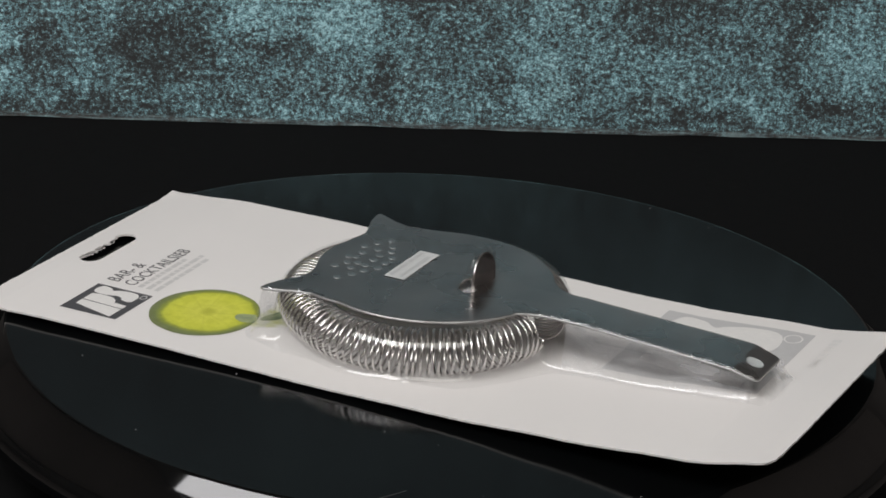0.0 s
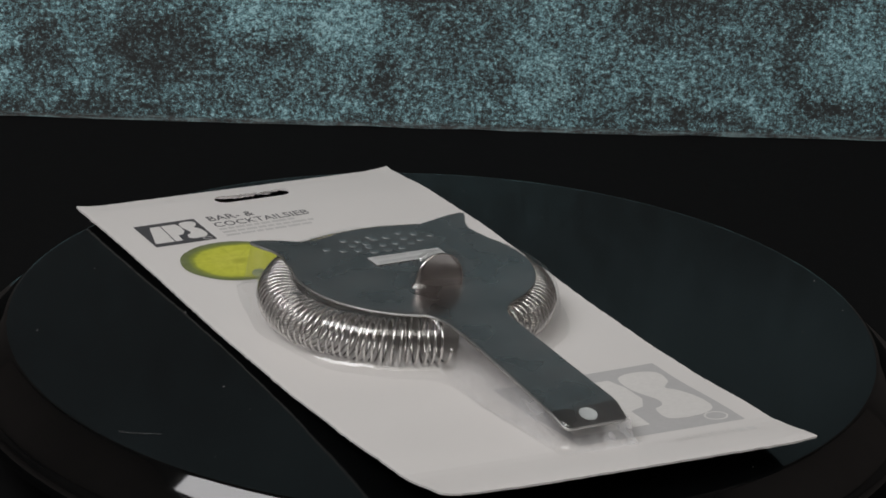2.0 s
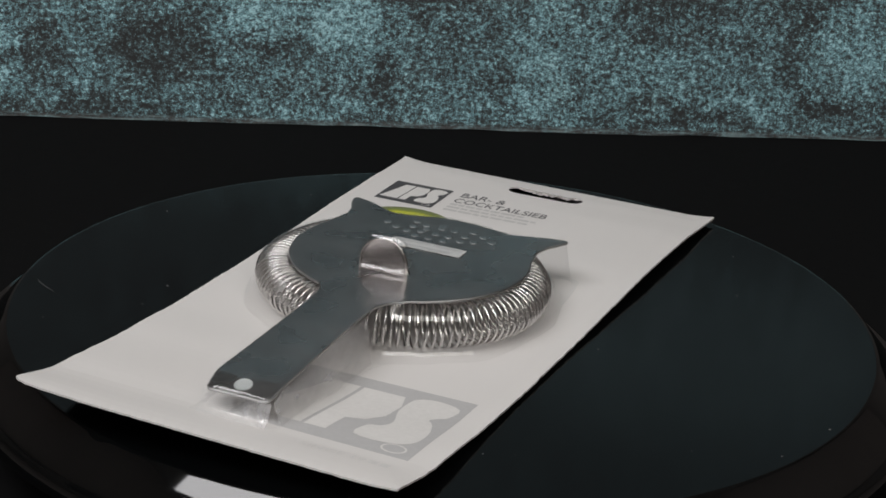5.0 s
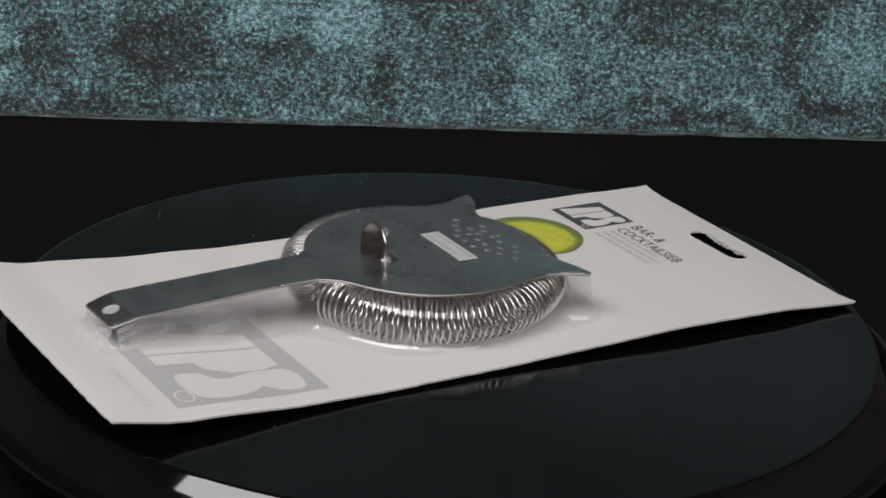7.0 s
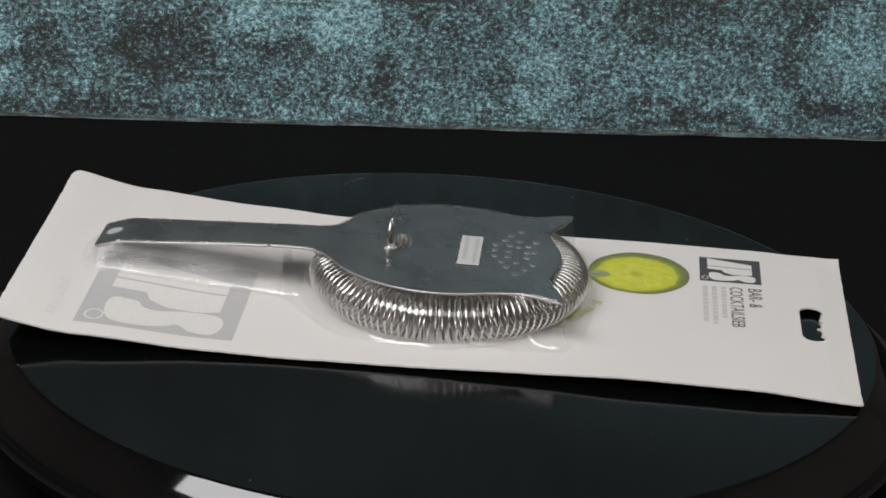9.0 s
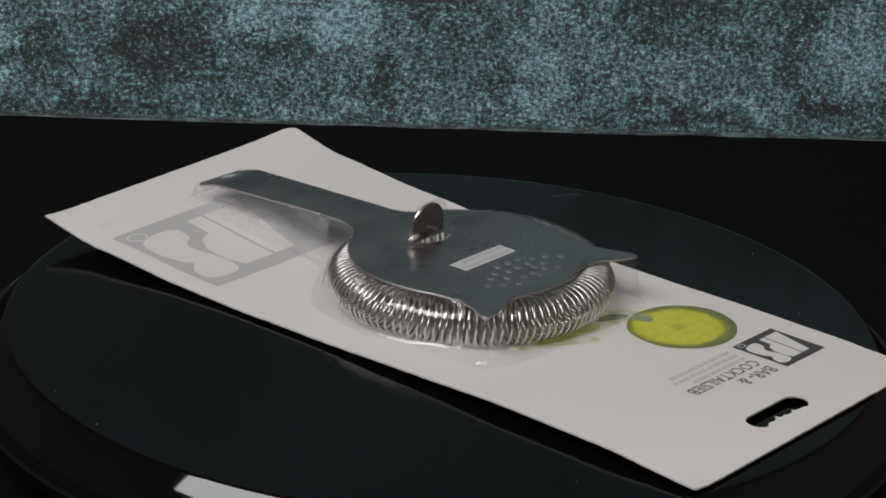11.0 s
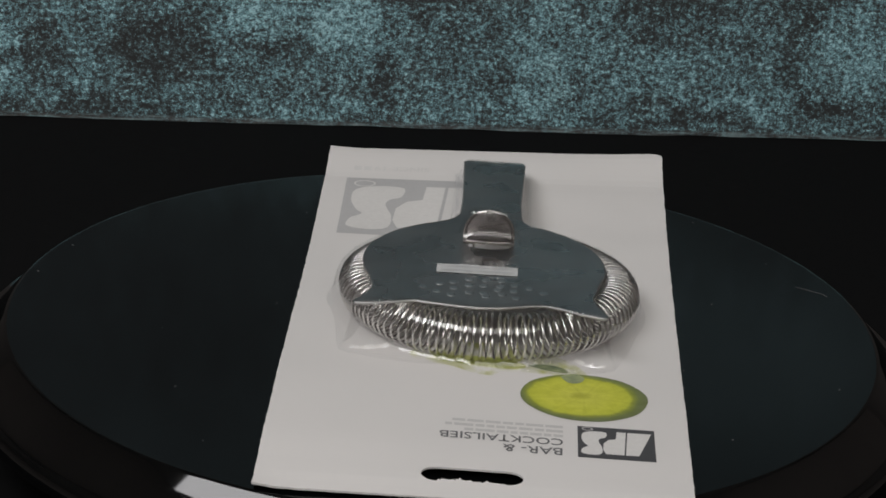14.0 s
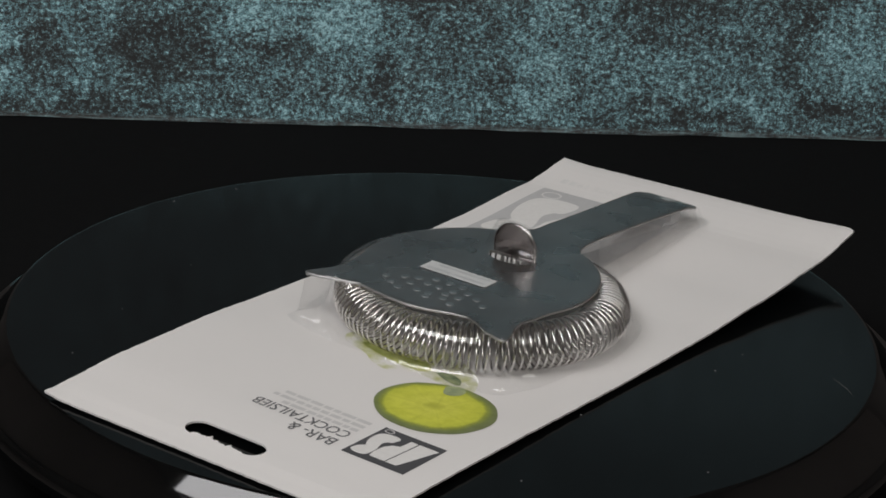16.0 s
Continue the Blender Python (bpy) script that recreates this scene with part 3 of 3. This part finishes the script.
def film_z(u, v, out):
    """The film hugs the plate, the spring and the handle; out: how far the place lies outside the plate's outline."""
    base = card_z(u, v) + 0.0005
    top = plate_z(u, v) + 0.0006
    tab = 0.0122 * math.exp(-(abs(u - 0.0005) / 0.0096) ** 6 - (abs(v + 0.0160) / (0.0030 if v < -0.0160 else 0.0024)) ** 2)
    tent = 0.0025 * max(0.0, 1 - (abs(v + 0.012) / 0.012) ** 1.5) * max(0.0, 1 - (u / 0.013) ** 2)
    z = top + max(tab, tent) - (6.5 if v < -0.043 else 3.2 if v < 0.02 else 6.0) * out * (1 + 0.45 * noise.noise(Vector((u * 45, v * 70, 8)))) if out < 0.02 else base
    ring = math.hypot(u, v / SQUASH if v < 0 else v)
    q = 1 - ((ring - 0.0410) / 0.0090) ** 2
    if q > 0 and not (abs(u) < 0.009 and v < 0):
        z = max(z, 0.0123 + 0.0082 * math.sqrt(q) if z > 0.013 or out > 0 else z)
    if 0 <= -v - 0.04 < 0.08:
        z += 0.0018 * noise.noise(Vector((u * 330, v * 60, 5))) * min(1, out / 0.001)
    foot = 0.0042 * max(0.0, 1 - max(0.0, ring - 0.0488) / 0.0055) ** 1.3
    return max(z, base + foot) + 0.00015 * noise.noise(Vector((u * 110, v * 110, 3))) * (1.0 if out else 0.0)


def build_blister(root):
    outer = spline_loop([(0.0, 0.0520), (0.024, 0.0500), (0.0425, 0.0462), (0.0458, 0.0400), (0.0480, 0.022), (0.0522, 0.0), (0.0445, -0.0270), (0.0290, -0.0410), (0.0165, -0.0505), (0.0148, -0.070), (0.0140, -0.110), (0.0120, -0.1180),
                         (-0.0116, -0.1186), (-0.0138, -0.110), (-0.0142, -0.070), (-0.0160, -0.0505), (-0.0290, -0.0410), (-0.0445, -0.0270), (-0.0522, 0.0), (-0.0480, 0.022), (-0.0428, 0.0405), (-0.0388, 0.0466), (-0.024, 0.0500)], 6)
    rim = dense(plate_outline(), 0.0025)
    a = np.array(rim)
    d = np.roll(a, -1, axis=0) - a

    def height(u, v):
        if inside(u, v, rim):
            return film_z(u, v, 0.0)
        p = np.array((u, v)) - a
        t = np.clip((p * d).sum(1) / (d * d).sum(1), 0, 1)
        return film_z(u, v, float(np.min(np.hypot(*(p - d * t[:, None]).T))))
    bm = bmesh.new()
    sheet(bm, dense(outer, 0.002), [], height, 0.0, 0.00095)
    bmesh.ops.smooth_vert(bm, verts=bm.verts, factor=0.35, use_axis_z=True)
    # creased film beside the handle; its white haze is put in for glints
    for side in (-1, 1):
        fold = bmesh.new()
        rows = []
        for i in range(101):
            v = -0.0510 - 0.0615 * i / 100
            line = []
            for j in range(17):
                q = j / 16
                u = 0.0004 + side * (0.0110 + 0.0024 * q ** 1.4 + 0.0011 * q * noise.noise(Vector((v * 70, q * 2.0, side))))
                lo, hi = card_z(u, v) + 0.0006, plate_z(0, v) - 0.0006
                line.append(fold.verts.new((u, v, hi + (lo - hi) * q + 0.0019 * math.sin(math.pi * q) * noise.noise(Vector((v * 85 + 3.0 * q, q * 7, 3 + side))))))
            rows.append(line)
        for a, b in zip(rows, rows[1:]):
            for j in range(16):
                fold.faces.new([a[j], a[j + 1], b[j + 1], b[j]])
        crease = part("film_fold", fold, MAT_GLINT_HAZE, root, "creased plastic fold with glints put in as pale streaks", smooth=True)
        crease.visible_shadow = False
    # crumpled tail of film past the handle's end, with the same glint haze
    fold, rows = bmesh.new(), []
    for i in range(34):
        u = -0.0112 + 0.0226 * i / 33
        line = []
        for j in range(8):
            q = j / 7
            v = -0.1141 - 0.0046 * q ** 1.3 - 0.0009 * q * noise.noise(Vector((u * 260, q * 2.0, 9)))
            lo, hi = card_z(u, v) + 0.0006, plate_z(0, -0.1136) - 0.0004
            line.append(fold.verts.new((u, v, hi + (lo - hi) * q ** 0.8 + 0.0012 * math.sin(math.pi * q) * noise.noise(Vector((u * 380, q * 4, 14))))))
        rows.append(line)
    for a, b in zip(rows, rows[1:]):
        for j in range(7):
            fold.faces.new([a[j], a[j + 1], b[j + 1], b[j]])
    tail = part("film_fold", fold, MAT_GLINT_HAZE, root, "crumpled plastic tail with glints put in as pale streaks", smooth=True)
    tail.visible_shadow = False
    film = part("clear_film", bm, MAT_CLEAR, root, "clear plastic film drawn tight over the strainer", smooth=True)
    film.visible_shadow = False


# ---- strainer ----
def arc(cx, cy, r, a0, a1, n):
    return [(cx + r * math.cos(radians(a0 + (a1 - a0) * k / n)), cy + r * math.sin(radians(a0 + (a1 - a0) * k / n))) for k in range(n + 1)]


def plate_outline():
    right = [(0.0100, -0.0560), (0.0104, -0.0440), (0.0117, -0.0405), (0.0140, -0.0372)] + arc(0.0014, 0.0014, 0.0391, -65, 22, 26) + [(0.0366, 0.0215), (0.0358, 0.0270), (0.0372, 0.0325), (0.0404, 0.0385), (0.0411, 0.0402), (0.0403, 0.0410)]
    top = [(0.0350, 0.0402), (0.0285, 0.0380), (0.0225, 0.0362), (0.0160, 0.0374), (0.0080, 0.0388), (0.0010, 0.0392), (-0.0060, 0.0381), (-0.0125, 0.0357), (-0.0190, 0.0344), (-0.0240, 0.0360), (-0.0300, 0.0396), (-0.0355, 0.0415)]
    left = [(-0.0374, 0.0418), (-0.0380, 0.0408), (-0.0368, 0.0370), (-0.0345, 0.0320), (-0.0334, 0.0265), (-0.0345, 0.0213)] + arc(0.0014, 0.0014, 0.0391, 157, 248, 28)[1:] + [(-0.0110, -0.0385), (-0.0100, -0.0430), (-0.0096, -0.0560)]
    hand = [(-0.0101, -0.0800), (-0.0108, -0.1040), (-0.0107, -0.1070), (-0.0101, -0.1125), (-0.0093, -0.1135), (0.0091, -0.1137), (0.0100, -0.1128), (0.0108, -0.1070), (0.0108, -0.1040), (0.0103, -0.0800)]
    return right + top + left + hand


def plate_z(u, v):
    z = PLATE_Z + 0.0006 * (1 - min(1, math.hypot(u, v) / 0.04) ** 2)
    if v < -0.050:
        z -= 0.0026 * ((-0.050 - v) / 0.0555) ** 1.1
    if v < -0.1040:
        q = -0.1040 - v
        z -= 0.23 * (q - 0.0012 * (1 - math.exp(-q / 0.0012)))
    return z


def sieve_holes():
    out = []
    for v, us in ((0.0178, (-4.5, 0.5, 5.8)), (0.0206, (-8.8, 10.8)), (0.0224, (-13.5, -4.3, 1.2, 5.8, 15.0)), (0.0254, (-18, -8.6, -3.6, 10.4, 20.2)), (0.0285, (-5.0, 0.8, 5.4, 15.8)), (0.0308, (-9.4, 11.2, 0.2))):
        out += [(u / 1000, v) for u in us]
    return out


def build_strainer():
    root = tagged(new("cocktail_strainer"), "stainless steel cocktail strainer with a coiled spring, sealed in the pack", "strainer")
    tab_hole = [(-0.0070, -0.0160), (0.0080, -0.0160), (0.0080, -0.0132), (0.0058, -0.0110), (0.0005, -0.0100), (-0.0048, -0.0110), (-0.0070, -0.0132)]
    holes = [ellipse(u, v, 0.0009, 0.0009, 10) for u, v in sieve_holes()] + [spline_loop(tab_hole, 3), ellipse(-0.0004, -0.1093, 0.0028, 0.0025, 20)]
    bm = bmesh.new()
    sheet(bm, dense(plate_outline(), 0.0025), holes, plate_z, 0.0009, 0.004)
    plate = part("plate", bm, MAT_PLATE, root, "flat brushed steel plate with two ears, small holes and a handle", smooth=False)
    # bead added round the plate's edge to catch its bright line
    bm = bmesh.new()
    line = dense(plate_outline(), 0.0015)
    tube(bm, [Vector((u, v, plate_z(u, v) - 0.00045)) for u, v in line + line[:1]], 0.00050, 6)
    part("edge_bead", bm, MAT_RIM, plate, "smooth bead along the edge that catches a bright line", smooth=True)
    # shallow steel caps over the holes, standing in for glints of pressed-in film
    bm = bmesh.new()
    lathe(bm, [(0, 0.00012), (0.0005, 0.00016), (0.0010, 0.00022), (0.00128, 0.00016), (0.00145, 0.0)], 14)
    rim = part("hole_glint", bm, MAT_HOLE_GLINT, plate, smooth=True)
    rim.location = (*sieve_holes()[0], plate_z(*sieve_holes()[0]) + 0.00002)
    for u, v in sieve_holes()[1:]:
        other = rim.copy()
        scene.collection.objects.link(other)
        other.location = (u, v, plate_z(u, v) + 0.00002)
    # film pressed into the hanging hole; its pale grey stands in for reflection
    bm = bmesh.new()
    lathe(bm, [(0, -0.0003), (0.0015, -0.00025), (0.0024, -0.0001), (0.0028, 0.0001)], 20)
    plug = part("film_plug", bm, MAT_PLUG_SHEEN, plate, "plastic film pressed into the hole, its sheen coloured pale", smooth=True)
    plug.matrix_local = pose(-0.0004, -0.1093, plate_z(-0.0004, -0.1093), 16, 0, 0)
    # thumb tab, bent up out of the plate
    bm = bmesh.new()
    rows = []
    heights = [0.0, 0.0012, 0.0024, 0.0035] + [0.0035 + 0.0082 * math.sin(math.pi / 2 * k / 12) for k in range(1, 13)]
    for h in heights:
        half = max(0.0007, 0.0081 * math.sqrt(max(0.0, 1 - (max(0.0, h - 0.0035) / 0.0082) ** 2)))
        rows.append([(0.0005 + half * (2 * i / 12 - 1), -0.0164 + 0.0003 * (h / 0.0117) - 7 * (half * (2 * i / 12 - 1)) ** 2, PLATE_Z - 0.0003 + h) for i in range(13)])
    front = [[bm.verts.new(p) for p in row] for row in rows]
    back = [[bm.verts.new((p[0], p[1] - 0.0009, p[2])) for p in row] for row in rows]
    for g in (front, back):
        for a, b in zip(g, g[1:]):
            for i in range(12):
                bm.faces.new([a[i], a[i + 1], b[i + 1], b[i]])
    for a, b in ((front[0], back[0]), (front[-1], back[-1])):
        for i in range(12):
            bm.faces.new([a[i], a[i + 1], b[i + 1], b[i]])
    for e in (0, 12):
        for j in range(len(rows) - 1):
            bm.faces.new([front[j][e], front[j + 1][e], back[j + 1][e], back[j][e]])
    tab = part("thumb_tab", bm, MAT_TAB, root, "upright polished thumb tab", smooth=True)
    # bright bead added on the tab, standing in for the film's outline glint
    bm = bmesh.new()
    rim_line = [Vector(row[0]) for row in rows] + [Vector(p) for p in rows[-1][1:-1]] + [Vector(row[-1]) for row in reversed(rows)]
    tube(bm, [p + Vector((0, -0.00045, 0)) for p in rim_line], 0.0005, 6)
    part("edge_bead", bm, MAT_WIRE, tab, "thin bright bead standing in for the film outline glint", smooth=True)
    # coiled spring: a wire wound round a ring
    path, turns, per = [], 105, 20
    a0, a1 = radians(-90 + 9), radians(270 - 9)
    for i in range(turns * per + 1):
        q = i / (turns * per)
        a, b = a0 + (a1 - a0) * q + 0.020 * noise.noise(Vector((q * 46, 3.3, 0))), 2 * math.pi * i / per
        rr, rz = 0.0078, 0.0071
        rad = 0.0410 + rr * math.cos(b) + 0.0004 * noise.noise(Vector((math.cos(a) * 3, math.sin(a) * 3, 0)))
        path.append(Vector((rad * math.cos(a) - 0.0006, rad * math.sin(a) * (SQUASH if math.sin(a) < 0 else 1.0), 0.0123 + rz * math.sin(b) + 0.0002 * noise.noise(Vector((q * 60, 8.1, 0))))))
    bm = bmesh.new()
    tube(bm, path, 0.00042, 6)
    part("coil_spring", bm, MAT_WIRE, root, "bright steel coiled wire ring", smooth=True)
    # paper sticker with unreadable lines
    bm = bmesh.new()
    sheet(bm, bar(-0.0095, 0.0166, 0.0060, 0.0131), [], lambda u, v: plate_z(u, v) + 0.00025, 0.0, 0.003)
    sticker = part("sticker", bm, MAT_STICKER, root, "small white paper sticker")
    for u0, u1, v in ((-0.008, 0.004, 0.0107), (0.005, 0.0150, 0.0107), (-0.008, 0.0125, 0.0073)):
        bm = bmesh.new()
        sheet(bm, bar(u0, u1, v, v + 0.0013), [], lambda a, b: plate_z(a, b) + 0.0004, 0.0, 0.003)
        part("print_bar", bm, MAT_STICKER_INK, sticker)
    return root


build_room()
build_table()
build_backdrop()
TURNTABLE = build_turntable()
PACK = build_pack()
STRAINER = build_strainer()


def motions():
    """The platter turns evenly, and the pack with the strainer turns on it."""
    times = [k * 0.25 for k in range(65)]
    seat = pose(-0.0135, -0.00385, 0, 0, 0, 6.142)
    walk(TURNTABLE, [(t, pose(0, 0, 0, 0, 0, turn_at(t))) for t in times])
    walk(PACK, [(t, pose(0, 0, 0, 0, 0, turn_at(t)) @ seat) for t in times])
    walk(STRAINER, [(t, pose(0, 0, 0, 0, 0, turn_at(t)) @ seat) for t in times])


motions()
